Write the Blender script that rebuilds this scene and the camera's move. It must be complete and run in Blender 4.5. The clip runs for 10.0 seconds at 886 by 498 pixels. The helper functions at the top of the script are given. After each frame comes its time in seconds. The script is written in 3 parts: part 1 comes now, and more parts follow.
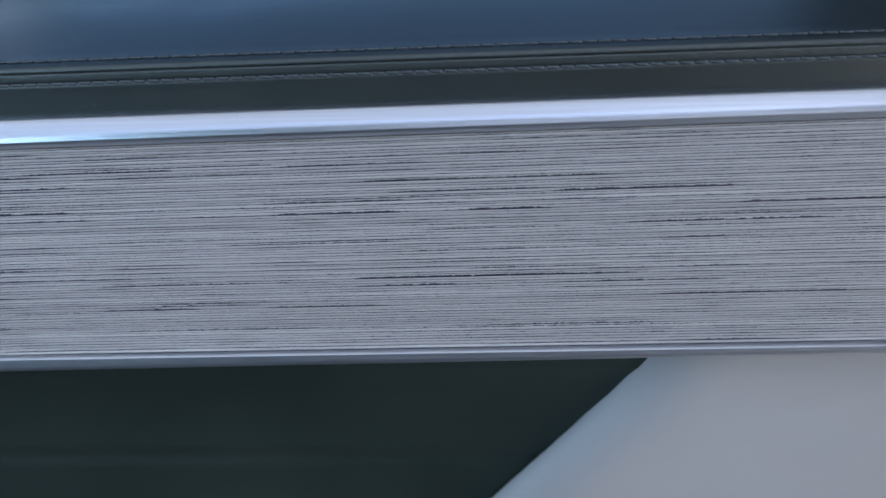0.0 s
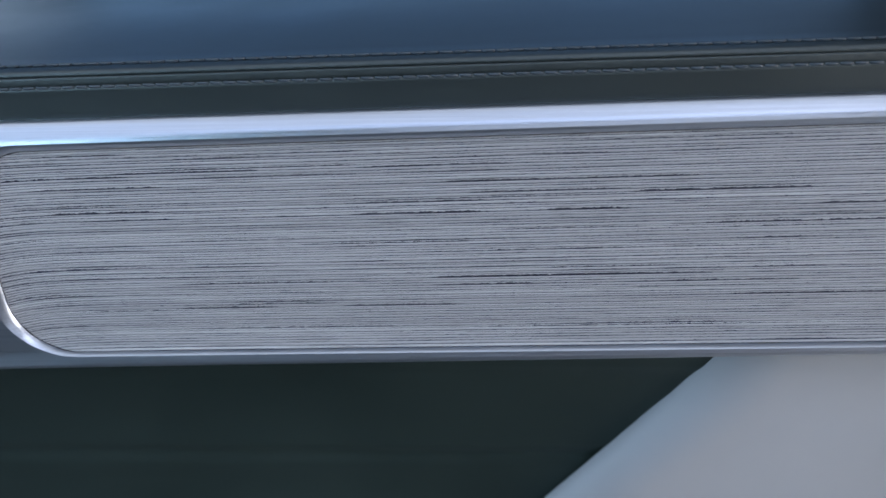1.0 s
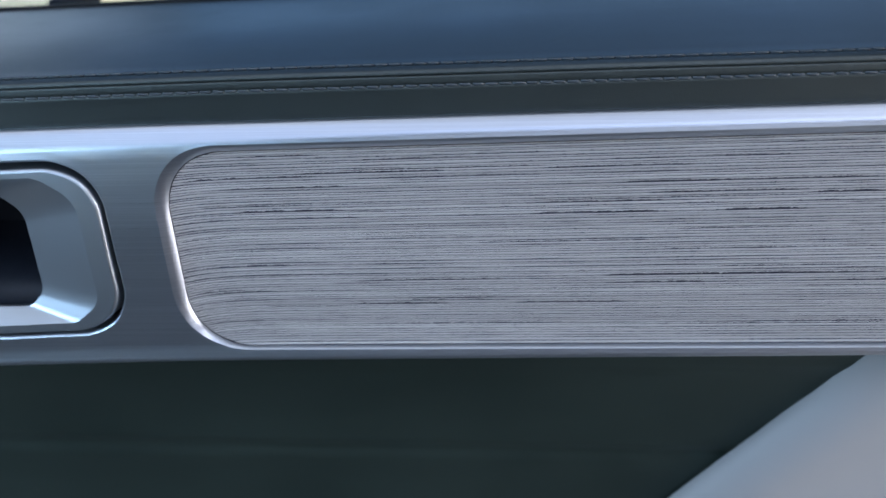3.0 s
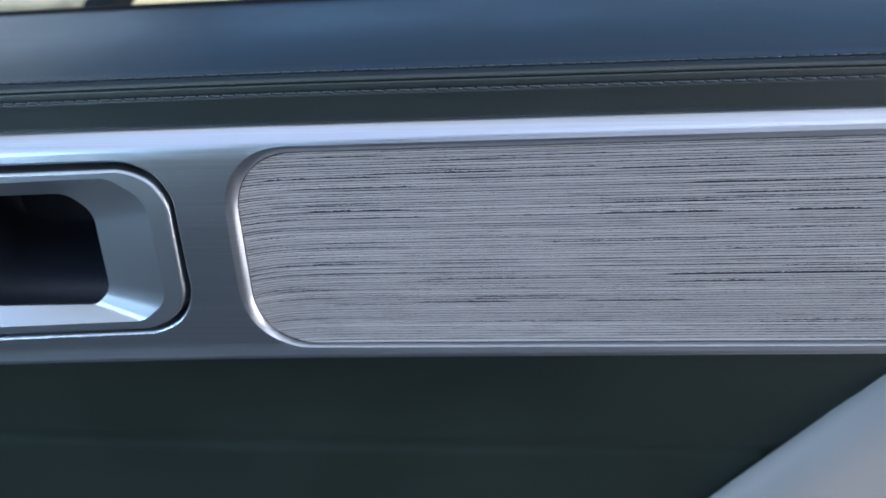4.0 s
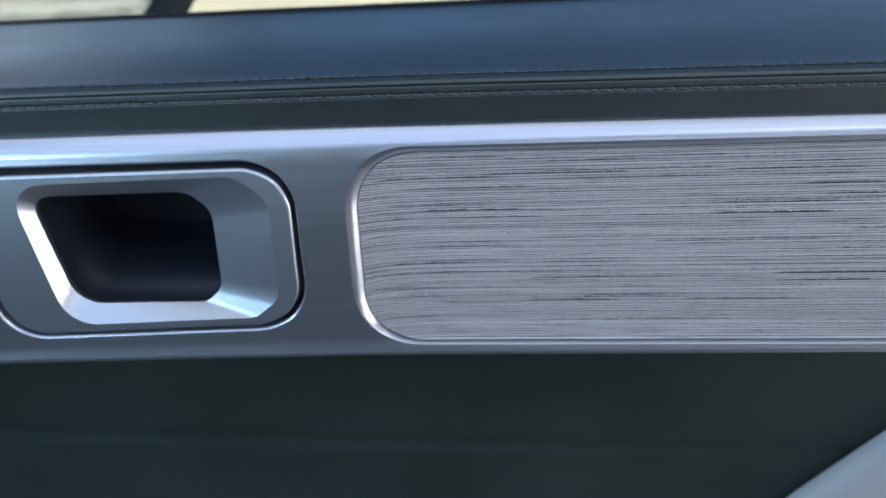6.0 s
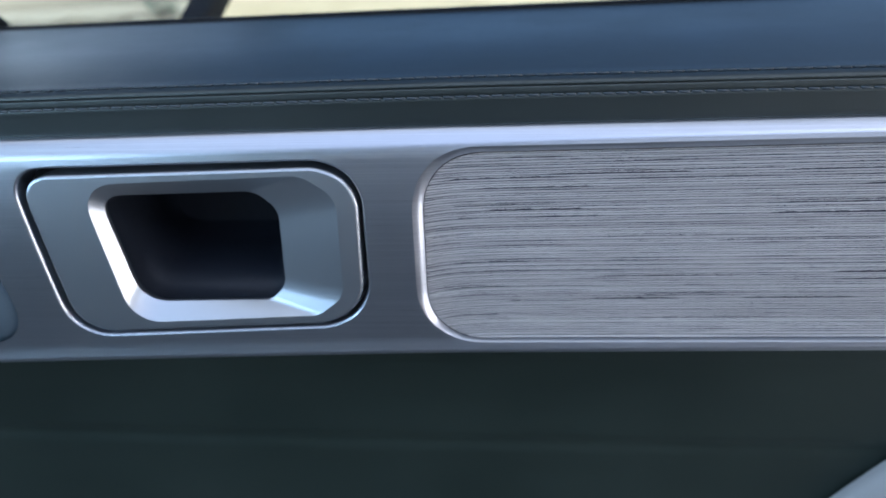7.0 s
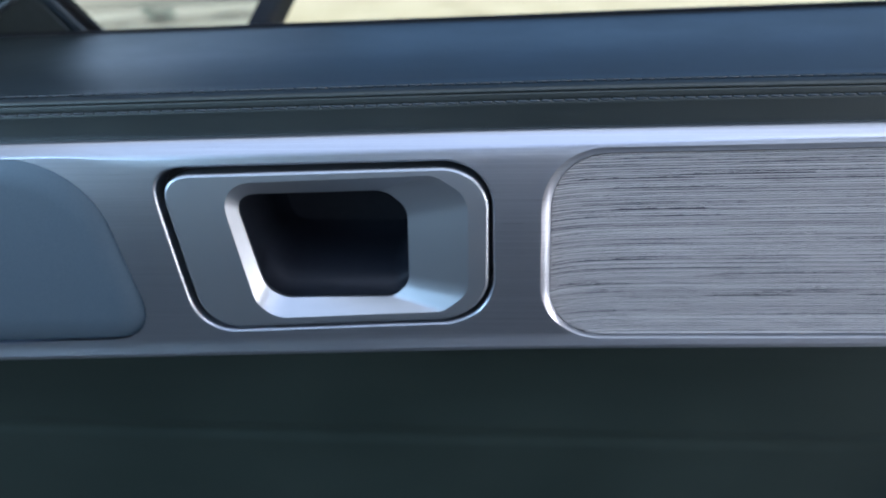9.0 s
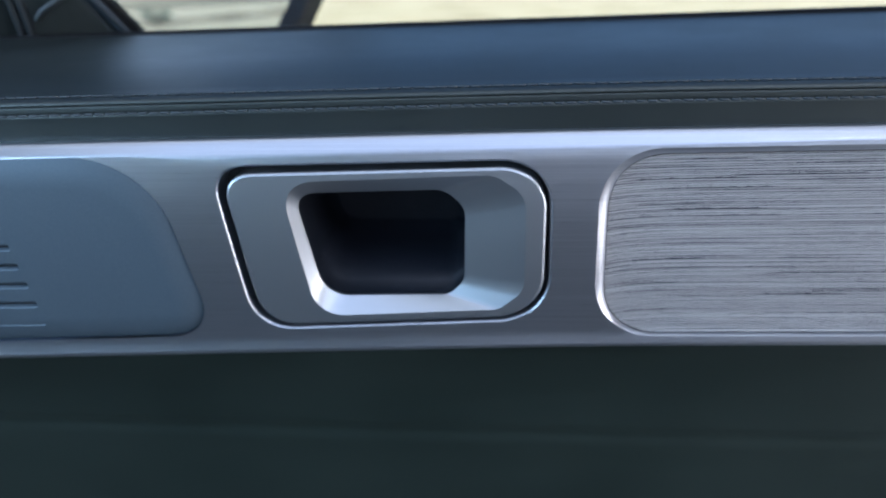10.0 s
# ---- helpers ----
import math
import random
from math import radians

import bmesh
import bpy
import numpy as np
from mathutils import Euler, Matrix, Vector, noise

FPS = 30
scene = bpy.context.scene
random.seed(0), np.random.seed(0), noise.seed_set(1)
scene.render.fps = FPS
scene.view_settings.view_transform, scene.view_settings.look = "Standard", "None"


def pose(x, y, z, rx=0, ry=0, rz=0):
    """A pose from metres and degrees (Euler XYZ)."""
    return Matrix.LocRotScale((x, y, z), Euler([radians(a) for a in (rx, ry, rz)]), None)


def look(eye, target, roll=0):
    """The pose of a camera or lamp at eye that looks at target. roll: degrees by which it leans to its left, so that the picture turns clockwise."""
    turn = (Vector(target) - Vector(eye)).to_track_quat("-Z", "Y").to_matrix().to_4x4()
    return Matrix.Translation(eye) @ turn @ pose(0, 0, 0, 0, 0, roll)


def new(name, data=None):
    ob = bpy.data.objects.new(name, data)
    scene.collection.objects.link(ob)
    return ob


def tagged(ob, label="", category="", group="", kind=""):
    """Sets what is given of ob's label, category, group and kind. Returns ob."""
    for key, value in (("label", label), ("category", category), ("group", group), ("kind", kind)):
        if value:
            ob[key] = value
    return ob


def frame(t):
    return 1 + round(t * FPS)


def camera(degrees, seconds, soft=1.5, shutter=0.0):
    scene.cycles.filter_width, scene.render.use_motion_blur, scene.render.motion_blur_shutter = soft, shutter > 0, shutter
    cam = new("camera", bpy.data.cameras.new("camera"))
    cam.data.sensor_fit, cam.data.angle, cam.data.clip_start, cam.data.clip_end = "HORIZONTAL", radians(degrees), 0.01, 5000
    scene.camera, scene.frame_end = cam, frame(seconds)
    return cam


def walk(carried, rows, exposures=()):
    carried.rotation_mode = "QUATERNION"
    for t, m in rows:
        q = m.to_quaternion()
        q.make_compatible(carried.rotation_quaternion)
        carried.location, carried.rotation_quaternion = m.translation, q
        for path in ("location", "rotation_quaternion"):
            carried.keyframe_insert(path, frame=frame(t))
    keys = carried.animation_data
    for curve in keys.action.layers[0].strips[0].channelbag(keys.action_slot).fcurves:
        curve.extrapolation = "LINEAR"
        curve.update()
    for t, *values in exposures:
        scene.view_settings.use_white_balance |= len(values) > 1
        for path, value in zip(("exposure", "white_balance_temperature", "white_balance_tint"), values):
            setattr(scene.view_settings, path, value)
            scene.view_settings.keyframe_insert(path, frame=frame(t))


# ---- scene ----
import mathutils
import mathutils.geometry

cam = camera(64.0, 10.0, soft=1.6)
PATH = [
    (0, (0.13112, 0.02604, 1.00710), (0.07806, 0.93999, 0.60476), -2.03),
    (0.5, (0.12085, 0.02443, 1.00762), (0.05891, 0.93825, 0.60625), -2.002),
    (1, (0.10737, 0.02151, 1.00840), (0.04974, 0.93638, 0.60878), -1.902),
    (1.5, (0.09315, 0.01833, 1.00852), (0.03535, 0.93506, 0.61321), -1.823),
    (2, (0.07946, 0.01529, 1.00854), (0.01543, 0.93348, 0.61760), -1.847),
    (2.5, (0.06677, 0.01249, 1.00903), (-0.00563, 0.93104, 0.62040), -1.946),
    (3, (0.05510, 0.00993, 1.01007), (-0.02393, 0.92792, 0.62142), -2.055),
    (3.5, (0.04424, 0.00755, 1.01134), (-0.03782, 0.92478, 0.62152), -2.118),
    (4, (0.03392, 0.00528, 1.01238), (-0.04787, 0.92228, 0.62196), -2.109),
    (4.5, (0.02387, 0.00300, 1.01287), (-0.05580, 0.92071, 0.62370), -2.035),
    (5, (0.01385, 0.00057, 1.01273), (-0.06353, 0.91995, 0.62705), -1.924),
    (5.5, (0.00365, -0.00209, 1.01217), (-0.07232, 0.91954, 0.63163), -1.807),
    (6, (-0.00693, -0.00505, 1.01149), (-0.08253, 0.91895, 0.63665), -1.711),
    (6.5, (-0.01802, -0.00824, 1.01103), (-0.09369, 0.91781, 0.64129), -1.642),
    (7, (-0.02968, -0.01155, 1.01090), (-0.10502, 0.91606, 0.64504), -1.589),
    (7.5, (-0.04181, -0.01480, 1.01106), (-0.11584, 0.91398, 0.64790), -1.532),
    (8, (-0.05413, -0.01782, 1.01133), (-0.12603, 0.91192, 0.65021), -1.458),
    (8.5, (-0.06620, -0.02056, 1.01156), (-0.13601, 0.91009, 0.65236), -1.370),
    (9, (-0.07763, -0.02314, 1.01180), (-0.14628, 0.90826, 0.65435), -1.287),
    (9.5, (-0.08853, -0.02581, 1.01222), (-0.15649, 0.90608, 0.65590), -1.210),
    (10, (-0.10045, -0.02878, 1.01234), (-0.16436, 0.90406, 0.65776), -1.034),
]

walk(cam, [(t, look(eye, target, roll)) for t, eye, target, roll in PATH],
     exposures=[(0.0, 0.70, 5360, 12), (5.0, 0.74, 5320, 12), (10.0, 0.70, 5240, 12)])
# a fast lens close to its subject: the trim is sharp, the lower door and the landscape are not
cam.data.dof.use_dof = True
cam.data.dof.focus_distance = 0.225
cam.data.dof.aperture_fstop = 8.0

# ---- world, sun, large lights ----
world = bpy.data.worlds.new("world")
scene.world = world
world.use_nodes = True
wn = world.node_tree.nodes
sky = wn.new("ShaderNodeTexSky")
sky.sky_type = "NISHITA"
sky.sun_disc = False
sky.sun_elevation = radians(34)
sky.sun_rotation = radians(110)
sky.air_density = 0.8
sky.dust_density = 3.0
wn["Background"].inputs["Strength"].default_value = 0.15
world.node_tree.links.new(sky.outputs[0], wn["Background"].inputs["Color"])

sun = new("sun", bpy.data.lights.new("sun", "SUN"))
sun.data.energy = 4.4
sun.data.angle = radians(0.5)
sun.data.color = (1.0, 0.93, 0.82)
sun.matrix_world = look((37.6, -13.7, 27), (0, 0, 0))


def area_lamp(name, eye, target, sx, sy, watts, colour):
    lamp = new(name, bpy.data.lights.new(name, "AREA"))
    lamp.data.shape, lamp.data.size, lamp.data.size_y = "RECTANGLE", sx, sy
    lamp.data.energy, lamp.data.color = watts, colour
    lamp.matrix_world = look(eye, target)
    return lamp


# daylight that enters by the roof glass, the far side windows and the windscreen
area_lamp("roof_glass_light", (0.0, -0.255, 1.44), (0.0, -0.255, 0.0), 1.3, 0.95, 2.1, (1.0, 0.98, 0.95))
area_lamp("side_window_light", (0.25, -1.15, 1.11), (0.0, 0.2, 1.0), 1.4, 0.48, 1.0, (1.0, 0.97, 1.0))
# fill from behind, added to brighten the inlay's lip and the handle funnel
area_lamp("rear_fill_light", (1.60, -0.40, 0.81), (0.0, -0.40, 0.81), 0.80, 0.94, 7.6, (1.0, 0.87, 0.78))
area_lamp("windscreen_light", (-1.05, -0.45, 1.2), (0.0, 0.1, 0.95), 1.1, 0.42, 4.6, (0.69, 0.89, 1.0))


# ---- materials ----
def material(name, colour=(0.5, 0.5, 0.5), rough=0.5, metal=0.0, coat=0.0):
    m = bpy.data.materials.new(name)
    m.use_nodes = True
    b = m.node_tree.nodes["Principled BSDF"]
    b.inputs["Base Color"].default_value = (*colour, 1)
    b.inputs["Roughness"].default_value = rough
    b.inputs["Metallic"].default_value = metal
    b.inputs["Coat Weight"].default_value = coat
    return m, m.node_tree.nodes, m.node_tree.links, b


def noise_node(n, l, scale, detail=4.0, stretch=(1, 1, 1), rough=0.55):
    co = n.new("ShaderNodeTexCoord")
    mp = n.new("ShaderNodeMapping")
    mp.inputs["Scale"].default_value = stretch
    tx = n.new("ShaderNodeTexNoise")
    tx.inputs["Scale"].default_value = scale
    tx.inputs["Detail"].default_value = detail
    tx.inputs["Roughness"].default_value = rough
    l.new(co.outputs["Object"], mp.inputs["Vector"])
    l.new(mp.outputs["Vector"], tx.inputs["Vector"])
    return tx


def ramp_node(n, l, src, stops):
    r = n.new("ShaderNodeValToRGB")
    while len(r.color_ramp.elements) < len(stops):
        r.color_ramp.elements.new(0.5)
    for e, (p, c) in zip(r.color_ramp.elements, stops):
        e.position, e.color = p, (*c, 1) if len(c) == 3 else c
    l.new(src, r.inputs["Fac"])
    return r


def bump_node(n, l, b, src, strength, distance):
    bp = n.new("ShaderNodeBump")
    bp.inputs["Strength"].default_value = strength
    bp.inputs["Distance"].default_value = distance
    l.new(src, bp.inputs["Height"])
    l.new(bp.outputs["Normal"], b.inputs["Normal"])
    return bp


def to_range(n, l, src, lo, hi):
    mr = n.new("ShaderNodeMapRange")
    mr.inputs["To Min"].default_value, mr.inputs["To Max"].default_value = lo, hi
    mr.inputs["From Min"].default_value, mr.inputs["From Max"].default_value = 0.3, 0.7
    l.new(src, mr.inputs["Value"])
    return mr


def grey(v):
    return (v, v, v)


def make_brushed():
    m, n, l, b = material("brushed_aluminium", (0.52, 0.53, 0.56), 0.28, 1.0)
    t = noise_node(n, l, 90, 6, (0.10, 1, 40), 0.7)
    r = ramp_node(n, l, t.outputs["Fac"], [(0.3, (0.432, 0.456, 0.50)), (0.7, (0.59, 0.612, 0.655))])
    l.new(r.outputs["Color"], b.inputs["Base Color"])
    q = to_range(n, l, t.outputs["Fac"], 0.27, 0.36)
    l.new(q.outputs["Result"], b.inputs["Roughness"])
    bump_node(n, l, b, t.outputs["Fac"], 0.10, 0.0003)
    return m


def make_satin():
    m, n, l, b = material("satin_metal", (0.50, 0.53, 0.56), 0.37, 1.0)
    t = noise_node(n, l, 3500, 2)
    q = to_range(n, l, t.outputs["Fac"], 0.33, 0.41)
    l.new(q.outputs["Result"], b.inputs["Roughness"])
    bump_node(n, l, b, t.outputs["Fac"], 0.03, 0.0001)
    return m


def make_leather(name, dark, light, rough, grain=1.0, shine=0.6, tint=(0.95, 1.0, 0.98)):
    m, n, l, b = material(name, dark, rough)
    t = noise_node(n, l, 14, 4)
    r = ramp_node(n, l, t.outputs["Fac"], [(0.3, dark), (0.75, light)])
    l.new(r.outputs["Color"], b.inputs["Base Color"])
    co = n.new("ShaderNodeTexCoord")
    v = n.new("ShaderNodeTexVoronoi")
    v.inputs["Scale"].default_value = 1500
    v.feature = "DISTANCE_TO_EDGE"
    l.new(co.outputs["Object"], v.inputs["Vector"])
    g = ramp_node(n, l, v.outputs["Distance"], [(0.0, (0, 0, 0)), (0.22, (1, 1, 1))])
    bump_node(n, l, b, g.outputs["Color"], 0.09 * grain, 0.0002)
    q = to_range(n, l, t.outputs["Fac"], rough - 0.05, rough + 0.05)
    l.new(q.outputs["Result"], b.inputs["Roughness"])
    b.inputs["Specular IOR Level"].default_value = shine
    b.inputs["Specular Tint"].default_value = (*tint, 1)
    return m


def make_inlay():
    m, n, l, b = material("pale_inlay", (0.55, 0.53, 0.53), 0.5)
    t = noise_node(n, l, 30, 5, (0.25, 1, 22), 0.65)
    f = noise_node(n, l, 160, 4, (0.35, 1, 5), 0.6)
    r = ramp_node(n, l, t.outputs["Fac"], [(0.30, (0.352, 0.340, 0.330)), (0.52, (0.436, 0.420, 0.406)), (0.75, (0.510, 0.492, 0.474))])
    s = ramp_node(n, l, f.outputs["Fac"], [(0.30, grey(0.55)), (0.42, grey(1.0))])
    x = n.new("ShaderNodeMix")
    x.data_type, x.blend_type = "RGBA", "MULTIPLY"
    x.inputs["Factor"].default_value = 0.55
    l.new(r.outputs["Color"], x.inputs["A"])
    l.new(s.outputs["Color"], x.inputs["B"])
    info = n.new("ShaderNodeObjectInfo")
    tone = n.new("ShaderNodeMapRange")
    tone.inputs["To Min"].default_value, tone.inputs["To Max"].default_value = 0.76, 0.98
    l.new(info.outputs["Random"], tone.inputs["Value"])
    z = n.new("ShaderNodeMix")
    z.data_type, z.blend_type = "RGBA", "MULTIPLY"
    z.inputs["Factor"].default_value = 1.0
    l.new(x.outputs["Result"], z.inputs["A"])
    l.new(tone.outputs["Result"], z.inputs["B"])
    l.new(z.outputs["Result"], b.inputs["Base Color"])
    bump_node(n, l, b, f.outputs["Fac"], 0.15, 0.0003)
    return m


def make_ink(name, pale, dark, lo, hi):
    """Ink that lies in a groove in broken runs: long dark stretches with fine dots at their ends."""
    m, n, l, b = material(name, dark, 0.6)
    co = n.new("ShaderNodeTexCoord")
    sep = n.new("ShaderNodeSeparateXYZ")
    info = n.new("ShaderNodeObjectInfo")
    l.new(co.outputs["Object"], sep.inputs["Vector"])

    def run(along, across, row, detail):
        x = n.new("ShaderNodeMath")
        x.operation = "MULTIPLY"
        x.inputs[1].default_value = along
        l.new(sep.outputs["X"], x.inputs[0])
        r = n.new("ShaderNodeMath")
        r.operation = "MULTIPLY"
        r.inputs[1].default_value = row
        l.new(info.outputs["Random"], r.inputs[0])
        z = n.new("ShaderNodeMath")
        z.operation = "MULTIPLY"
        z.inputs[1].default_value = across
        l.new(sep.outputs["Z"], z.inputs[0])
        v = n.new("ShaderNodeCombineXYZ")
        for k, o in enumerate((x, r, z)):
            l.new(o.outputs[0], v.inputs[k])
        t = n.new("ShaderNodeTexNoise")
        t.inputs["Scale"].default_value = 1.0
        t.inputs["Detail"].default_value = detail
        l.new(v.outputs[0], t.inputs["Vector"])
        return t.outputs["Fac"]
    total = n.new("ShaderNodeMath")
    total.operation = "MULTIPLY_ADD"
    total.inputs[1].default_value = 0.55
    l.new(run(900, 2200, 71, 2.0), total.inputs[0])
    l.new(run(34, 0, 53, 2.0), total.inputs[2])
    r = ramp_node(n, l, total.outputs[0], [(lo, pale), (hi, dark)])
    l.new(r.outputs["Color"], b.inputs["Base Color"])
    return m


def make_plain(name, a, c, rough, scale=40, metal=0.0, bump=0.1):
    m, n, l, b = material(name, a, rough, metal)
    t = noise_node(n, l, scale, 5)
    r = ramp_node(n, l, t.outputs["Fac"], [(0.3, a), (0.7, c)])
    l.new(r.outputs["Color"], b.inputs["Base Color"])
    bump_node(n, l, b, t.outputs["Fac"], bump, 0.0005)
    return m


def make_field():
    m, n, l, b = material("dry_grass", (0.5, 0.42, 0.24), 0.9)
    t = noise_node(n, l, 0.55, 6)
    u = noise_node(n, l, 0.06, 3)
    r = ramp_node(n, l, t.outputs["Fac"], [(0.3, (0.40, 0.30, 0.155)), (0.5, (0.58, 0.455, 0.26)), (0.7, (0.68, 0.56, 0.35))])
    s = ramp_node(n, l, u.outputs["Fac"], [(0.35, (0.8, 0.82, 0.75)), (0.65, (1.0, 1.0, 1.0))])
    x = n.new("ShaderNodeMix")
    x.data_type, x.blend_type = "RGBA", "MULTIPLY"
    x.inputs["Factor"].default_value = 1.0
    l.new(r.outputs["Color"], x.inputs["A"])
    l.new(s.outputs["Color"], x.inputs["B"])
    l.new(x.outputs["Result"], b.inputs["Base Color"])
    return m


CARPET = make_plain("grey_carpet", (0.085, 0.087, 0.086), (0.125, 0.127, 0.125), 0.95, 400)
BRUSHED = make_brushed()
SATIN = make_satin()
LEATHER = make_leather("charcoal_leather", (0.010, 0.0150, 0.0155), (0.0150, 0.021, 0.0215), 0.45, 1.3, 0.85, (0.92, 1.0, 0.95))
LEATHER.node_tree.nodes["Principled BSDF"].inputs["IOR"].default_value = 1.55
THREAD = make_plain("charcoal_thread", (0.040, 0.052, 0.060), (0.062, 0.076, 0.086), 0.45, 1500)
LOWER = make_leather("dark_soft_plastic", (0.0135, 0.0215, 0.0175), (0.0205, 0.0305, 0.0250), 0.52, 0.8, 0.45, (0.86, 1.0, 0.95))
PALE = make_leather("pale_grey_leather", (0.40, 0.392, 0.378), (0.445, 0.435, 0.42), 0.6, 0.5)
INLAY = make_inlay()
INK = make_ink("dark_groove", (0.205, 0.199, 0.198), (0.010, 0.012, 0.028), 0.62, 0.87)
BOLD_INK = make_ink("bold_groove", (0.11, 0.11, 0.12), (0.007, 0.008, 0.020), 0.47, 0.77)
COVER = make_plain("grey_blue_cover", (0.080, 0.112, 0.140), (0.092, 0.126, 0.155), 0.45, 1200, 0.3, 0.04)
BLACK = make_plain("black_plastic", (0.010, 0.010, 0.012), (0.016, 0.016, 0.018), 0.45, 300)
CUP = make_plain("cup_lining", (0.010, 0.0125, 0.018), (0.014, 0.017, 0.024), 0.38, 500)
RUBBER = make_plain("black_rubber", (0.006, 0.006, 0.007), (0.010, 0.010, 0.011), 0.7, 200)
FRAME = make_plain("dark_window_trim", (0.050, 0.061, 0.070), (0.064, 0.076, 0.086), 0.42, 200)
TRIM = make_plain("grey_window_trim", (0.06, 0.072, 0.078), (0.085, 0.097, 0.103), 0.42, 200)
PAINT = make_plain("dark_blue_paint", (0.007, 0.010, 0.018), (0.010, 0.014, 0.024), 0.5, 60)
SAIL = make_plain("dark_sail_plastic", (0.034, 0.045, 0.044), (0.044, 0.056, 0.055), 0.5, 200)
LINING = make_plain("cabin_lining", (0.53, 0.53, 0.53), (0.60, 0.595, 0.59), 0.8, 90)
CUP.node_tree.nodes["Principled BSDF"].inputs["Specular IOR Level"].default_value = 0.24
RUBBER.node_tree.nodes["Principled BSDF"].inputs["Specular IOR Level"].default_value = 0.2
PAINT.node_tree.nodes["Principled BSDF"].inputs["Specular IOR Level"].default_value = 0.15
DARK_LINING = make_plain("charcoal_lining", (0.12, 0.125, 0.13), (0.15, 0.155, 0.16), 0.8, 90)
FIELD = make_field()
MIRROR = material("mirror_silver", (0.60, 0.645, 0.69), 0.02, 1.0)[0]
GLASS, _, _, gb = material("window_glass", (0.80, 0.96, 0.91), 0.0)
gb.inputs["Transmission Weight"].default_value = 1.0
gb.inputs["IOR"].default_value = 1.05
# dark tint, added to cut the blue sky reflected in the band
DIM_GLASS, _, _, pb = material("sky_dimming_glass", (0.22, 0.24, 0.24), 0.0)
pb.inputs["Transmission Weight"].default_value = 1.0
pb.inputs["IOR"].default_value = 1.05


# ---- mesh helpers ----
def part(name, bm, mat, parent=None, label="", smooth=True):
    me = bpy.data.meshes.new(name)
    bmesh.ops.recalc_face_normals(bm, faces=bm.faces)
    for f in bm.faces:
        f.smooth = smooth
    bm.to_mesh(me)
    bm.free()
    for m in (mat if isinstance(mat, (list, tuple)) else [mat]):
        me.materials.append(m)
    ob = new(name, me)
    if parent:
        ob.parent = parent
    if label:
        tagged(ob, label)
    return ob


def sheet(bm, nu, nv, f, closed=False):
    """A grid of quads over u and v from 0 to 1."""
    vs = [[bm.verts.new(f(i / nu, j / nv)) for j in range(nv + (0 if closed else 1))] for i in range(nu + 1)]
    for i in range(nu):
        for j in range(nv):
            k = (j + 1) % nv if closed else j + 1
            bm.faces.new((vs[i][j], vs[i + 1][j], vs[i + 1][k], vs[i][k]))
    return vs


def box(bm, lo, hi, bevel=0.0):
    m = bmesh.ops.create_cube(bm, size=1.0)
    for v in m["verts"]:
        v.co = Vector([lo[k] + (v.co[k] + 0.5) * (hi[k] - lo[k]) for k in range(3)])
    if bevel:
        es = list({e for v in m["verts"] for e in v.link_edges})
        bmesh.ops.bevel(bm, geom=es, offset=bevel, segments=2, affect="EDGES")


def curve_through(pts, n):
    """A smooth line of n steps through a few (y, z) points."""
    out = []
    p = [pts[0]] + list(pts) + [pts[-1]]
    for k in range(n + 1):
        s = k / n * (len(pts) - 1)
        i = min(int(s), len(pts) - 2)
        t = s - i
        a, b, c, d = (np.array(p[i + q], float) for q in range(4))
        out.append(0.5 * (2 * b + (c - a) * t + (2 * a - 5 * b + 4 * c - d) * t * t + (3 * b - a - 3 * c + d) * t ** 3))
    return out


def rounded(corners, radii, n=8, straight=6):
    """A closed outline with rounded corners."""
    out = []
    m = len(corners)
    arcs = []
    for i in range(m):
        p, a, b = Vector(corners[i]), Vector(corners[i - 1]), Vector(corners[(i + 1) % m])
        da, db = (a - p).normalized(), (b - p).normalized()
        half = da.angle(db) / 2
        cut = min(radii[i] / math.tan(half), 0.48 * (a - p).length, 0.48 * (b - p).length)
        s, e = p + da * cut, p + db * cut
        arc = []
        for k in range(n + 1):
            t = k / n
            w = 0.5 * math.cos(half) * 1.15 + 0.42
            q = s * (1 - t) ** 2 + p * 2 * w * t * (1 - t) + e * t ** 2
            arc.append(q / ((1 - t) ** 2 + 2 * w * t * (1 - t) + t ** 2))
        arcs.append(arc)
    for i in range(m):
        out += arcs[i]
        s, e = arcs[i][-1], arcs[(i + 1) % m][0]
        out += [s.lerp(e, k / straight) for k in range(1, straight)]
    return out


def offset(outline, d):
    """The outline moved inwards by d (or by d(nx, nz) for its outward normal)."""
    m = len(outline)
    area = sum(outline[i - 1].x * outline[i].y - outline[i].x * outline[i - 1].y for i in range(m))
    out = []
    for i in range(m):
        t = outline[(i + 1) % m] - outline[i - 1]
        nrm = Vector((t.y, -t.x)).normalized() * (1 if area > 0 else -1)
        out.append(outline[i] - nrm * (d(nrm.x, nrm.y) if callable(d) else d))
    return out


def inside(p, poly):
    c, j = False, len(poly) - 1
    for i in range(len(poly)):
        if (poly[i].y > p[1]) != (poly[j].y > p[1]) and p[0] < (poly[j].x - poly[i].x) * (p[1] - poly[i].y) / (poly[j].y - poly[i].y) + poly[i].x:
            c = not c
        j = i
    return c


def rings(bm, loops):
    """Skins between loops of equally many 3D points."""
    vs = [[bm.verts.new(p) for p in lp] for lp in loops]
    for a, b in zip(vs, vs[1:]):
        m = len(a)
        for i in range(m):
            bm.faces.new((a[i], a[(i + 1) % m], b[(i + 1) % m], b[i]))
    return vs


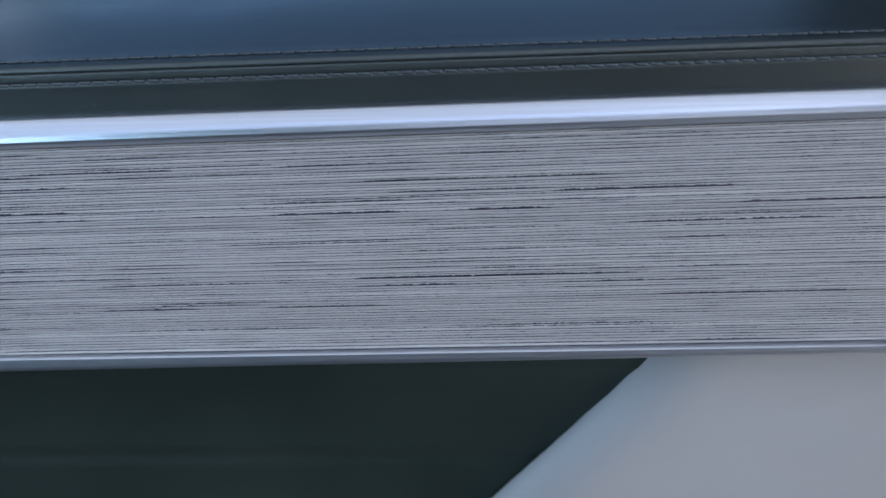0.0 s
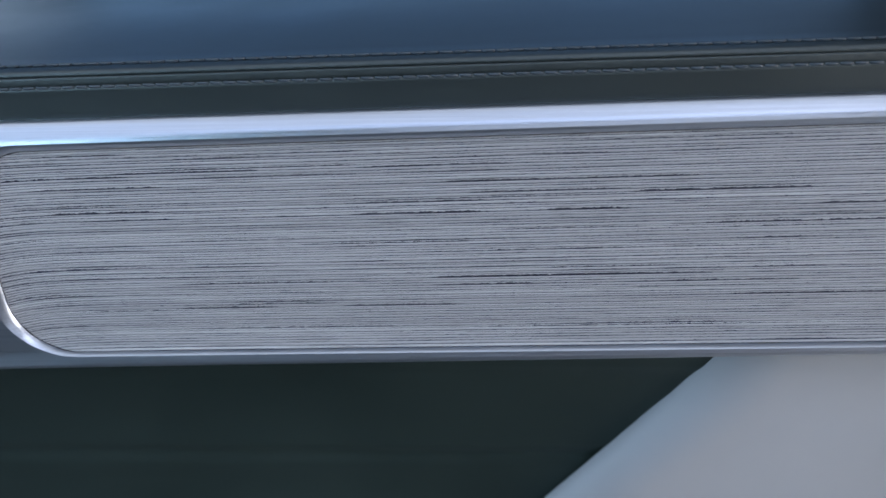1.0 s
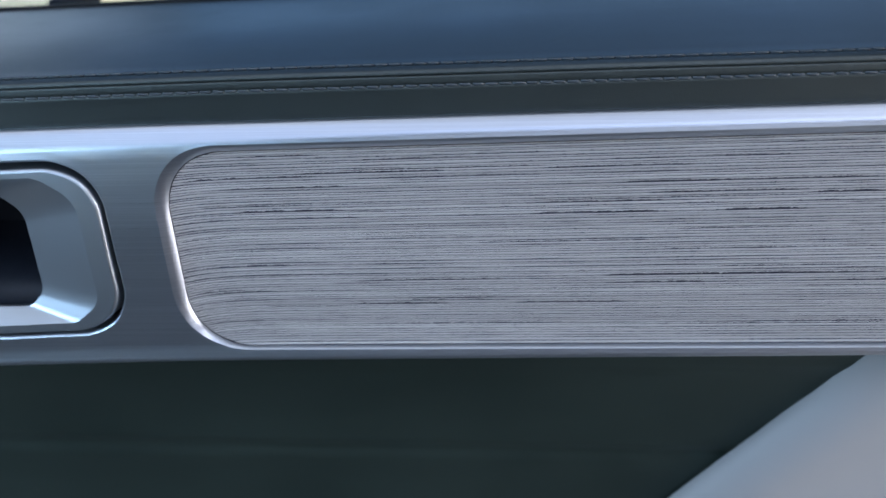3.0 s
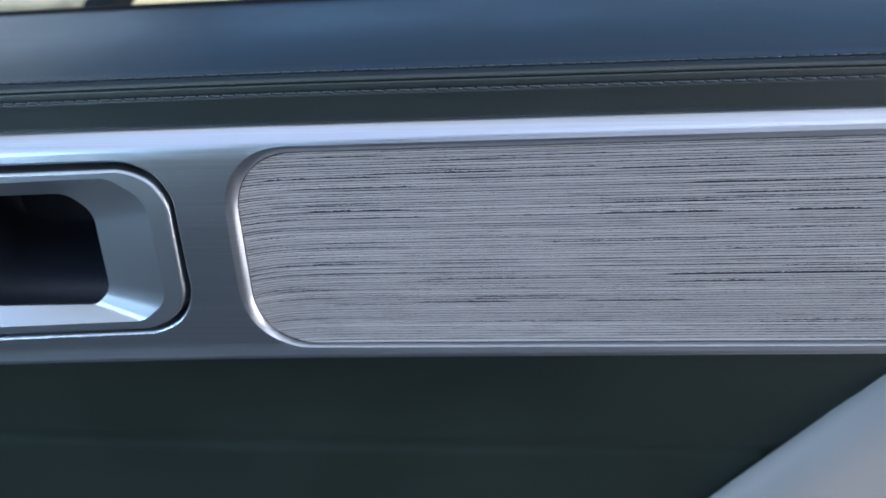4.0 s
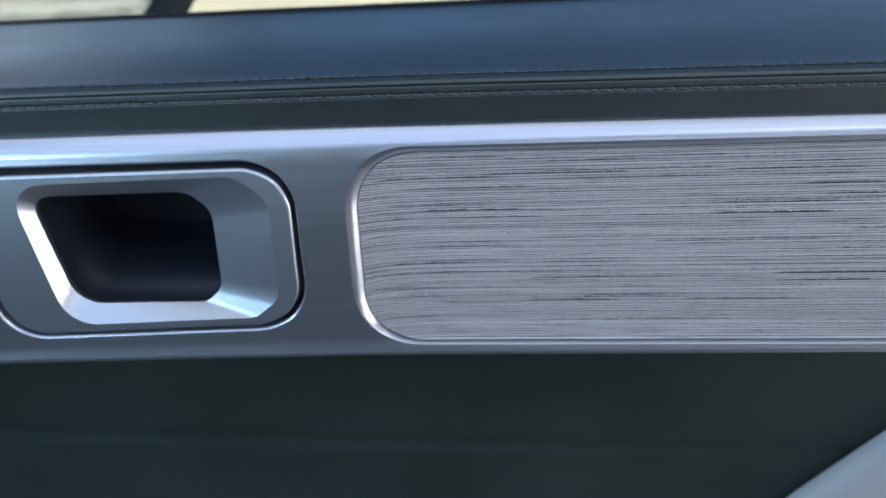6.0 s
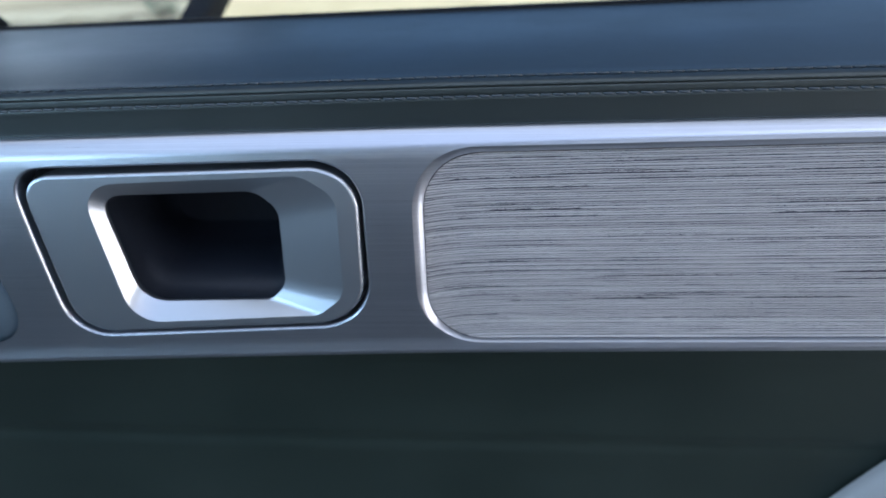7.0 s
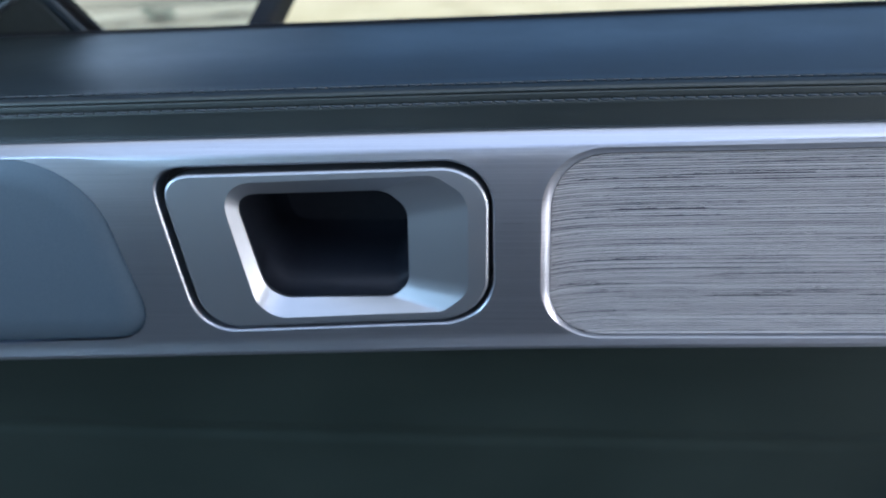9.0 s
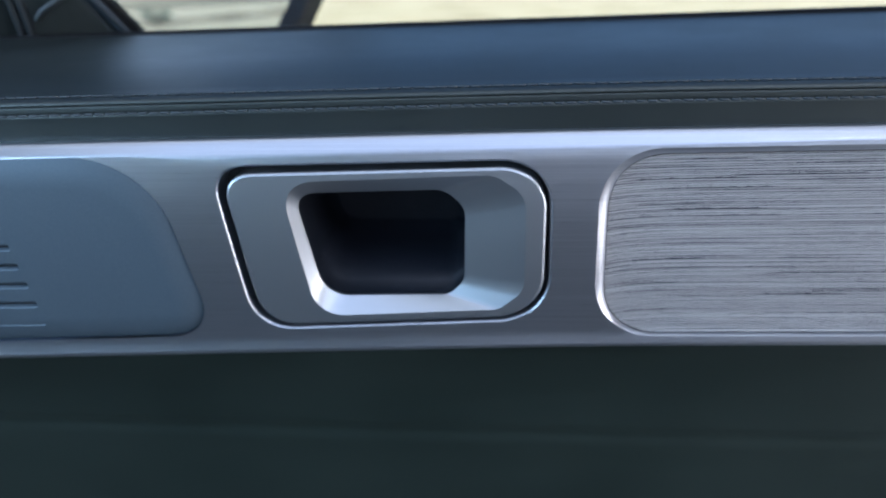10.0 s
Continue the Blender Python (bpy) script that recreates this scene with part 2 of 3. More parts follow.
def pierced(bm, outer, holes, depth, step):
    """A face in x and z with holes, meshed finely, its y given by depth(x, z)."""
    pts, edges = [], []
    for lp in [outer] + holes:
        s = len(pts)
        pts += [Vector((q.x, q.y)) for q in lp]
        edges += [(s + i, s + (i + 1) % len(lp)) for i in range(len(lp))]
    ends = np.array([[q.x, q.y] for q in pts])
    a0 = ends[[e[0] for e in edges]]
    ab = ends[[e[1] for e in edges]] - a0
    ab2 = np.maximum((ab ** 2).sum(1), 1e-12)

    def clear(x, z):
        """Whether the point keeps off every outline."""
        d = np.array((x, z)) - a0
        k = np.clip((d * ab).sum(1) / ab2, 0, 1)
        return ((d - ab * k[:, None]) ** 2).sum(1).min() > (0.3 * step) ** 2
    xs, zs = [q.x for q in outer], [q.y for q in outer]
    x = min(xs) + step
    while x < max(xs):
        z = min(zs) + step / 2
        while z < max(zs):
            if clear(x, z) and inside((x, z), outer) and not any(inside((x, z), h) for h in holes):
                pts.append(Vector((x, z)))
            z += step / 2
        x += step
    vs, _, fs, _, _, _ = mathutils.geometry.delaunay_2d_cdt(pts, edges, [], 0, 1e-6)
    made = [bm.verts.new((v.x, depth(v.x, v.y), v.y)) for v in vs]
    for f in fs:
        c = sum((vs[i] for i in f), Vector((0, 0))) / len(f)
        p, q, w = (vs[i] for i in f[:3])
        if abs((q - p).cross(w - p)) < 2e-8:
            continue
        if inside(c, outer) and not any(inside(c, h) for h in holes):
            bm.faces.new([made[i] for i in f])


# ---- the lines of the door ----
X0, X1 = -0.62, 0.62


def band_top(x):
    return 0.9618 + 0.0135 * x


def band_bottom(x):
    return 0.8748 + 0.0205 * x


def inlay_top(x):
    return 0.9525 + 0.016 * x


def inlay_bottom(x):
    return 0.8805 + 0.0145 * x


def face_y(x):
    """The metal band's front: straight along the inlay, coming inwards ahead of it."""
    s = -(x + 0.06)
    return 0.2262 - 0.037 * (0.5 * (s + math.sqrt(s * s + 0.0006)) - 0.0015)


def belt(x):
    return 0.9943 + 0.0190 * x


door = tagged(new("car_door"), "closed car door, charcoal leather above a brushed metal band", "car door")
door.location = (0, 0.23, 0.9)
bpy.context.view_layer.update()


def door_part(name, bm, mat, label="", parent=None, smooth=True):
    ob = part(name, bm, mat, None, label, smooth)
    ob.parent = parent or door
    if parent is None:
        ob.matrix_parent_inverse = Matrix.Translation((0, -0.23, -0.9))
    return ob


# upper pad: leather roll from the metal band over the stitched seam to the window seal
LOW_PAD = [(0.2420, -0.0024), (0.2336, -0.0019), (0.2322, -0.0009), (0.2317, 0.0010), (0.2314, 0.0035), (0.2311, 0.0060), (0.2308, 0.0079), (0.2306, 0.0095), (0.2305, 0.0114), (0.2306, 0.0120), (0.2310, 0.0122), (0.2325, 0.0123), (0.2395, 0.0123)]
HIGH_PAD = [(0.2430, 0.0122), (0.2322, 0.0122), (0.2312, 0.0123), (0.2308, 0.0126), (0.2308, 0.0132), (0.2312, 0.0139), (0.2320, 0.0144), (0.2331, 0.0149), (0.2345, 0.0153), (0.2362, 0.0157), (0.2395, 0.0164), (0.2440, 0.0176),
            (0.2540, 0.0201), (0.2650, 0.0224), (0.2760, 0.0241), (0.2880, 0.0254), (0.3020, 0.0266), (0.3200, 0.0279), (0.3450, 0.0297), (0.3560, 0.0303), (0.3600, 0.0250)]
LOW_ROW, HIGH_ROW = (0.2306, 0.0092), (0.2345, 0.0153)


PITCH = 0.00413


def pad_shift(x):
    return 0.8 * (face_y(x) - 0.2262)


def seam_drop(x):
    """The seam runs a little flatter than the band."""
    return -0.0048 * max(0.0, x + 0.03)


def pad_x(u):
    """Close steps along the stitches, wide ones beyond them."""
    if u < 0.025:
        return X0 + (-0.42 - X0) * u / 0.025
    if u > 0.975:
        return 0.30 + (X1 - 0.30) * (u - 0.975) / 0.025
    return -0.42 + 0.72 * (u - 0.025) / 0.95


def make_pad(name, profile, n, label):
    line = curve_through(profile, n)
    bm = bmesh.new()

    def f(u, v):
        x = pad_x(u)
        y, dz = line[round(v * n)]
        pull = math.exp(-((dz - 0.0122) / 0.0012) ** 2) if y < 0.2370 else 0.0
        pucker = 0.00007 * math.cos(2 * math.pi * (x + 0.44 - (0.0 if name == "upper_pad" else 0.0015)) / PITCH)
        row = HIGH_ROW if name == "upper_pad" else LOW_ROW
        if name == "upper_pad":
            dz -= 0.00042 * math.exp(-((y - row[0]) / 0.0009) ** 2)
        else:
            y += 0.00042 * math.exp(-((dz - row[1]) / 0.00050) ** 2)
        drop = seam_drop(x) * (min(1.0, max(0.0, (0.29 - y) / 0.05)) if name == "upper_pad" else min(1.0, max(0.0, dz / 0.006)))
        wave = 0.00012 * noise.noise((x * 9, y * 20, 3.1))
        return (x, y + wave - pucker * pull + pad_shift(x) * (1 if y < 0.26 else max(0, (0.35 - y) / 0.09)), band_top(x) + 0.0004 + dz * (1 + 0.13 * x * min(1.0, max(0.0, (y - 0.25) / 0.03))) + wave + drop)
    sheet(bm, 1120, n, f)
    return door_part(name, bm, LEATHER, label)


lower_pad = make_pad("lower_pad", LOW_PAD, 72, "charcoal leather strip below the seam")
upper_pad = make_pad("upper_pad", HIGH_PAD, 120, "charcoal leather roll with twin stitching below the window")
bm = bmesh.new()
sheet(bm, 60, 8, lambda u, v: (X0 + (X1 - X0) * u, 0.2316 + pad_shift(X0 + (X1 - X0) * u) - 0.0006 * math.sin(math.pi * v), band_top(X0 + (X1 - X0) * u) + seam_drop(X0 + (X1 - X0) * u) + 0.0118 + 0.0012 * v))
door_part("seam", bm, LEATHER, "dark seam between the two leathers")

# metal band
INLAY_CORNERS = [(-0.0562, inlay_top(-0.0562)), (0.60, inlay_top(0.60)), (0.60, inlay_bottom(0.60)), (-0.0552, inlay_bottom(-0.0552) - 0.0002)]
inlay_line = [Vector((q.x, q.y)) for q in rounded(INLAY_CORNERS, [0.021, 0.004, 0.004, 0.021], 12, 40)]
A_LINE = rounded([(-0.2048, 0.9497), (-0.0879, 0.9512), (-0.0766, 0.9412), (-0.0759, 0.8965), (-0.0880, 0.8851), (-0.1936, 0.8815)], [0.012, 0.020, 0.020, 0.018, 0.020, 0.018], 8)
B_LINE = rounded([(-0.2005, 0.9464), (-0.0891, 0.9482), (-0.0787, 0.9392), (-0.0788, 0.8965), (-0.0911, 0.8872), (-0.1899, 0.8838)], [0.010, 0.018, 0.018, 0.016, 0.018, 0.016], 8)
C_LINE = rounded([(-0.1785, 0.9430), (-0.0984, 0.9451), (-0.0865, 0.9370), (-0.0864, 0.8985), (-0.0964, 0.8907), (-0.1679, 0.8880)], [0.011, 0.009, 0.010, 0.009, 0.006, 0.013], 8)
D_LINE = rounded([(-0.1746, 0.9376), (-0.1173, 0.9382), (-0.1094, 0.9310), (-0.1098, 0.9005), (-0.1160, 0.8947), (-0.1655, 0.8950)], [0.007, 0.009, 0.008, 0.007, 0.005, 0.012], 8)
PAD_LINE = rounded([(-0.60, 0.9481), (-0.2275, 0.9531), (-0.2095, 0.8792), (-0.60, 0.8690)], [0.003, 0.036, 0.016, 0.003], 12, 30)


def lip_width(nx, nz):
    return -(0.0020 + 0.0006 * max(0, nz) + 0.0017 * max(0.0, -nx) * (1 - 0.7 * max(0.0, -nz)) - 0.0012 * max(0, -nz))


opening = offset(inlay_line, lip_width)
bm = bmesh.new()


def shoulder(x):
    return band_top(x) - 0.0050 - 0.0011 * (1 - math.tanh((x + 0.02) / 0.05)) + 0.0010 * (1 - math.tanh((x + 0.222) / 0.014))


def underside(x):
    return band_bottom(x) + 0.0022


outer = [Vector((X0 + (X1 - X0) * k / 240, shoulder(X0 + (X1 - X0) * k / 240))) for k in range(241)]
outer += [Vector((X1 - (X1 - X0) * k / 240, underside(X1 - (X1 - X0) * k / 240))) for k in range(241)]


def face_depth(x, z):
    """The front is a shallow crown from top to bottom."""
    c = (z - 0.5 * (band_top(x) + band_bottom(x))) / 0.044
    t = max(0.0, band_bottom(x) + 0.0078 - z)
    r = max(0.0, z - shoulder(x) + 0.0012)
    bend = 0.125 * (1 + math.tanh((x + 0.215) / 0.014))
    return face_y(x) + 0.0014 * c * c - 0.0003 - 0.24 * t * t / (t + 0.0012) + bend * r * r / (r + 0.0010)


pierced(bm, outer, [opening, A_LINE, PAD_LINE], face_depth, 0.004)
# rounded shoulder above and turned edge below
TOP_EDGE = [(0.0, 0.0), (0.0002, 0.0005), (0.0006, 0.0012), (0.00125, 0.0021), (0.0019, 0.0030), (0.00255, 0.0038), (0.0034, 0.0045), (0.0050, 0.0049), (0.0080, 0.0050), (0.0115, 0.0050)]
LOW_EDGE = [(0.0, 0.0), (0.0001, -0.0010), (0.0007, -0.0018), (0.0020, -0.0022), (0.0042, -0.0022), (0.0075, -0.0020), (0.0120, -0.0018), (0.0180, -0.0017), (0.0260, -0.0016)]
for edge, at in ((TOP_EDGE, shoulder), (LOW_EDGE, underside)):
    prof = curve_through(edge, 28)

    def turned(u, v):
        x, (dy, dz) = X0 + (X1 - X0) * u, prof[round(v * 28)]
        if at is shoulder:
            dz *= (band_top(x) - shoulder(x)) / 0.0050
        return (x, face_depth(x, at(x)) + dy, at(x) + dz)
    sheet(bm, 240, 28, turned)
# soft fillet that sinks to the inlay


def inlay_y(x, z):
    """The inlay comes forward a little along its lower edge and its end."""
    return 0.2300 - 0.0016 * math.exp(-max(0.0, z - inlay_bottom(x)) / 0.0022) - 0.0021 * math.exp(-max(0.0, x + 0.0575) / 0.0080)


loops = []
for k in range(13):
    a = k / 12
    lp = offset(inlay_line, lambda nx, nz: lip_width(nx, nz) * (1 - a))
    ring = []
    for q in lp:
        r = 0.60 - 0.35 * min(1.0, max(0.0, (-0.030 - q.x) / 0.022))
        sink = r * (1 - math.sqrt(1 - 0.94 * a * a)) / 0.7551 + (1 - r) * a
        ring.append((q.x, face_depth(q.x, q.y) * (1 - sink) + (inlay_y(q.x, q.y) - 0.0002) * sink, q.y))
    loops.append(ring)
rings(bm, loops)
# gap round the handle plate
rings(bm, [[(q.x, face_depth(q.x, q.y) + dy, q.y) for q in offset(A_LINE, d)] for d, dy in ((0, 0), (0.0003, 0.0001), (0.0007, 0.0005), (0.0010, 0.0012), (0.0010, 0.012))])
band = door_part("trim_band", bm, BRUSHED, "horizontally brushed silver metal trim band")

# thin dark gap round the inlay
bm = bmesh.new()
bead = []
for k in range(8):
    a = 2 * math.pi * k / 8
    lp = offset(inlay_line, lambda nx, nz: 0.0001 - 0.00020 * (1 - 0.7 * max(0.0, -nz)) * math.cos(a))
    bead.append([(q.x, inlay_y(q.x, q.y) - 0.0002 * math.sin(a), q.y) for q in lp])
rings(bm, bead + [bead[0]])
bmesh.ops.remove_doubles(bm, verts=bm.verts, dist=0.00001)
door_part("inlay_gap", bm, BLACK, "thin dark gap round the inlay")

# inlay of fine ridges with ink-dark grooves
RIDGES = 80
rng = np.random.default_rng(7)


bold = rng.random(RIDGES + 1)
strong = 0.25 + 0.75 * rng.random(RIDGES + 1)
levels = (np.arange(RIDGES + 1) + 0.45 * (rng.random(RIDGES + 1) - 0.5)) / RIDGES
levels[0], levels[-1] = 0.0, 1.0
seeds = rng.random(RIDGES + 1) * 90


def ridge_z(x, v):
    near = math.exp(-max(0.0, x + 0.0575) / 0.010)
    bow = -0.0034 * near * (1.0 - 0.75 * v)
    return inlay_bottom(x) + (inlay_top(x) - inlay_bottom(x)) * v + bow


# the boldest dark streaks: height on the inlay from 0 to 1, where they begin and end
STREAKS = [(0.719, 0.066, 0.105), (0.804, 0.095, 0.171), (0.756, 0.105, 0.150), (0.663, 0.129, 0.151), (0.583, 0.113, 0.157), (0.355, 0.093, 0.179),
           (0.322, 0.093, 0.122), (0.337, 0.008, 0.055), (0.967, -0.033, -0.005), (0.815, -0.037, 0.004), (0.731, -0.043, -0.015), (0.703, -0.032, 0.002),
           (0.584, -0.055, -0.041), (0.308, -0.053, -0.036), (0.286, -0.045, -0.027), (0.205, -0.025, 0.000), (0.220, 0.006, 0.036), (0.886, -0.008, 0.036),
           (0.873, -0.047, -0.006), (0.129, -0.051, -0.031), (0.895, 0.010, 0.068), (0.239, 0.022, 0.056), (0.671, 0.212, 0.251), (0.879, 0.072, 0.113),
           (0.390, 0.129, 0.168), (0.675, 0.068, 0.105), (0.530, 0.050, 0.105), (0.592, 0.178, 0.236), (0.318, 0.168, 0.206), (0.252, 0.190, 0.244),
           (0.745, 0.155, 0.205), (0.215, 0.062, 0.098)]


def streak(k, x):
    """How strongly a bold streak runs along this groove here, from 0 to 1."""
    most = 0.0
    for v, xa, xb in STREAKS:
        if levels[k] <= v < levels[k + 1] and xa - 0.004 < x < xb + 0.004:
            most = max(most, min(1.0, (x - xa + 0.004) / 0.008, (xb + 0.004 - x) / 0.008))
    return most


def groove_width(k, x):
    """How much of the ridge's height the groove below it takes here."""
    s = seeds[k]
    if k == 0:
        return 0.05
    a = noise.noise((x * 12, s, 0.0)) * 0.5 + 0.5
    b = noise.noise((x * 50, s, 5.0)) * 0.5 + 0.5
    c = noise.noise((x * 330, s, 9.0)) * 0.35 + noise.noise((x * 1500, s, 4.0)) * 0.55 + 0.5
    fade = 0.60 + 0.40 * min(1.0, max(0.0, (x + 0.02) / 0.14))
    w = (0.20 + 0.30 * fade * b) * (0.45 + 0.55 * strong[k])
    w += (0.03 + 0.35 * max(0.0, strong[k] - 0.45)) * max(0.0, 1.0 - (x + 0.0575) / 0.12) * (0.4 + c)
    if bold[k] > 0.62:
        w += 1.5 * max(0.0, a - 0.58) * max(0.0, 2.0 * c - 0.2)
    w += 0.62 * max(0.0, c - 0.05) * streak(k, x)
    w += 0.55 * max(0.0, c - 0.60) * fade
    return min(0.74, max(0.03, w))


def left_end(z):
    """Where the outline begins at this height."""
    ps = []
    for p, q in zip(inlay_line, inlay_line[1:] + inlay_line[:1]):
        if (p.y > z) != (q.y > z):
            ps.append(p.x + (q.x - p.x) * (z - p.y) / (q.y - p.y))
    return min(ps) if ps else 9.0


bm = bmesh.new()
vs = [bm.verts.new((q.x, 0.2306, q.y)) for q in offset(inlay_line, -0.001)]
bm.faces.new(vs)
bmesh.ops.triangulate(bm, faces=bm.faces)
inlay = door_part("inlay", bm, INK, "pale grey inlay of fine ridges with dark broken grooves")


def make_ridge(k):
    verts, faces, mats, last = [], [], [], None
    v0, h = levels[k], levels[k + 1] - levels[k]
    x = -0.0570
    for _ in range(3):
        zm = ridge_z(x, v0 + h / 2)
        x = left_end(min(max(zm, inlay_bottom(x) + 0.0004), inlay_top(x) - 0.0004)) - 0.0003
    while x < 0.42:
        g = groove_width(k, x)
        prof = ((0.0, 0.00006), (0.6 * g, 0.00009), (g, 0.00001), (0.5 + 0.5 * g, -0.00006), (0.95, 0.00000), (1.0, 0.00006))
        ids = list(range(len(verts), len(verts) + 6))
        verts += [(x, dy + inlay_y(x, inlay_bottom(x) + 0.073 * (v0 + h * a)), ridge_z(x, v0 + h * a)) for a, dy in prof]
        if last:
            ink = 2 if streak(k, x) > 0.3 else 1
            for j in range(5):
                faces.append((last[j], ids[j], ids[j + 1], last[j + 1]))
                mats.append(ink if j < 2 else 0)
        last = ids
        x += 0.00032 if x < 0.25 else 0.004
    me = bpy.data.meshes.new("ridge")
    me.from_pydata(verts, [], faces)
    me.materials.append(INLAY)
    me.materials.append(INK)
    me.materials.append(BOLD_INK)
    me.polygons.foreach_set("material_index", mats)
    me.polygons.foreach_set("use_smooth", [True] * len(faces))
    me.update()
    ob = new("ridge", me)
    ob.parent = inlay


for k in range(RIDGES):
    make_ridge(k)

# handle plate with a funnel down to the cup
bm = bmesh.new()


def plate_y(q):
    return face_y(q.x) - 0.0005 + 0.0005 * ((q.y - 0.9165) / 0.033) ** 2


def mouth_y(q):
    return 0.2301 + 0.060 * (q.x + 0.11)


PLATE_IN = offset(B_LINE, 0.0012)
rings(bm, [[(q.x, plate_y(q) + 0.010, q.y) for q in B_LINE], [(q.x, plate_y(q) + 0.0016, q.y) for q in B_LINE],
           [(q.x, plate_y(q) + 0.0007, q.y) for q in offset(B_LINE, 0.00015)], [(q.x, plate_y(q) + 0.0002, q.y) for q in offset(B_LINE, 0.0005)],
           [(q.x, plate_y(q), q.y) for q in PLATE_IN]])
pierced(bm, PLATE_IN, [C_LINE], lambda x, z: plate_y(Vector((x, z))), 0.005)
funnel = []
for k in range(11):
    a = k / 10
    funnel.append([(p.x + (q.x - p.x) * a, plate_y(p) * (1 - a) + mouth_y(q) * a, p.y + (q.y - p.y) * a) for p, q in zip(C_LINE, D_LINE)])
rings(bm, funnel)
rings(bm, [[(q.x, mouth_y(q) + dy, q.y) for q in offset(D_LINE, d)] for d, dy in ((0, 0), (-0.0004, 0.0006), (-0.0007, 0.0016), (-0.0007, 0.003))])
plate = door_part("handle_plate", bm, SATIN, "satin silver plate with a funnelled opening")
bm = bmesh.new()


def cup_lift(q, y):
    """The cup's floor curves up towards its back."""
    d = max(0.0, y - 0.234)
    return (0.0105 * (1 - math.exp(-d / 0.0054)) + 0.08 * d) * min(1.0, max(0.0, (0.9165 - q.y) / 0.018))


cup = [[(q.x, y + (mouth_y(q) - 0.2290 if y < 0.235 else 0), q.y + cup_lift(q, y)) for q in offset(D_LINE, d)]
       for d, y in ((-0.0010, 0.2300), (-0.0014, 0.234), (-0.0018, 0.237), (-0.0018, 0.240), (-0.0018, 0.243), (-0.0018, 0.246), (-0.0018, 0.249), (-0.0018, 0.252), (-0.0016, 0.258), (-0.0012, 0.264), (0.0005, 0.270), (0.004, 0.273))]
rv = rings(bm, cup)
bm.faces.new([bm.verts.new(v.co) for v in rv[-1]])
door_part("handle_cup", bm, CUP, "black lined cup behind the handle plate")
bm = bmesh.new()
rings(bm, [[(q.x, face_y(q.x) + 0.0105, q.y) for q in offset(A_LINE, d)] for d in (-0.001, 0.006)])
door_part("handle_gap", bm, BLACK, "black gap round the plate")

# speaker cover ahead of the handle, with slots
bm = bmesh.new()


def cover_y(x, z):
    return face_depth(x, max(z, band_bottom(x) + 0.0075)) - 0.0012


SLOT_ENDS = [(-0.2870, 0.9265), (-0.2851, 0.9185), (-0.2834, 0.9105), (-0.2816, 0.9026), (-0.2798, 0.8942), (-0.2783, 0.8862)]
slots = [rounded([(-0.42, z + 0.0016 - 0.0012), (x, z + 0.0016), (x + 0.0004, z - 0.0016), (-0.42, z - 0.0016 - 0.0012)], [0.0012] * 4, 4, 6) for x, z in SLOT_ENDS]
cover_in = offset(PAD_LINE, 0.0105)
pierced(bm, cover_in, slots, cover_y, 0.006)
upward = [max(0.0, (p.y - q.y) / 0.001) for p, q in zip(PAD_LINE, offset(PAD_LINE, 0.001))]
ROLL = ((0.0105, 0), (0.0095, 0.00003), (0.0085, 0.00012), (0.0068, 0.00040), (0.0050, 0.00085), (0.0030, 0.00155), (0.0014, 0.00225), (0.0004, 0.00275), (0.0, 0.0030), (-0.0003, 0.0034), (-0.0006, 0.012))
rings(bm, [[(q.x, cover_y(q.x, q.y) + dy * (1 - 0.65 * up if dy < 0.01 else 1), q.y) for q, up in zip(offset(PAD_LINE, d), upward)] for d, dy in ROLL])
cover = door_part("speaker_cover", bm, COVER, "smooth grey-blue speaker cover with horizontal slots")
for line in slots:
    bm = bmesh.new()
    deep = rings(bm, [[(q.x, cover_y(q.x, q.y) + dy, q.y) for q in offset(line, d)] for d, dy in ((0, 0), (0.0003, 0.0001), (0.0007, 0.0005), (0.0010, 0.0010), (0.0011, 0.0016), (0.0012, 0.0017))])
    bm.faces.new([bm.verts.new(v.co) for v in deep[-1]]).material_index = 1
    door_part("slot", bm, [COVER, BLACK], "", cover)

# lower door and the pale pad on it
LOWER_LINE = [(0.2420, 0.8715), (0.2520, 0.8600), (0.2610, 0.8400), (0.2710, 0.8000), (0.2780, 0.7600), (0.2840, 0.7200), (0.2870, 0.6600), (0.2840, 0.5600)]
low = curve_through(LOWER_LINE, 128)


def lower_y(z):
    for (ya, za), (yb, zb) in zip(low, low[1:]):
        if za >= z >= zb:
            return ya + (yb - ya) * (za - z) / max(1e-9, za - zb)
    return low[0][0] if z > low[0][1] else low[-1][0]


def lower_at(u, v):
    """The panel sags in slow waves and has one soft crease along it."""
    x, (y, z) = X0 + (X1 - X0) * u, low[round(v * 128)]
    crease = 0.0015 * math.exp(-((z - 0.800) / 0.004) ** 2)
    return (x, y + crease + 0.0012 * noise.noise((u * 6, v * 9, 1.0)), z + (band_bottom(x) - 0.0005 - 0.8715) * max(0.0, 1 - 6 * v))


bm = bmesh.new()
sheet(bm, 90, 128, lower_at)
door_part("lower_panel", bm, LOWER, "very dark soft lower door panel in shade")


def pale_edge(z):
    return 0.1328 + 0.66 * (z - 0.7722) + 0.0030 * math.sin(math.pi * min(1.0, max(0.0, (z - 0.772) / 0.105)))


bm = bmesh.new()


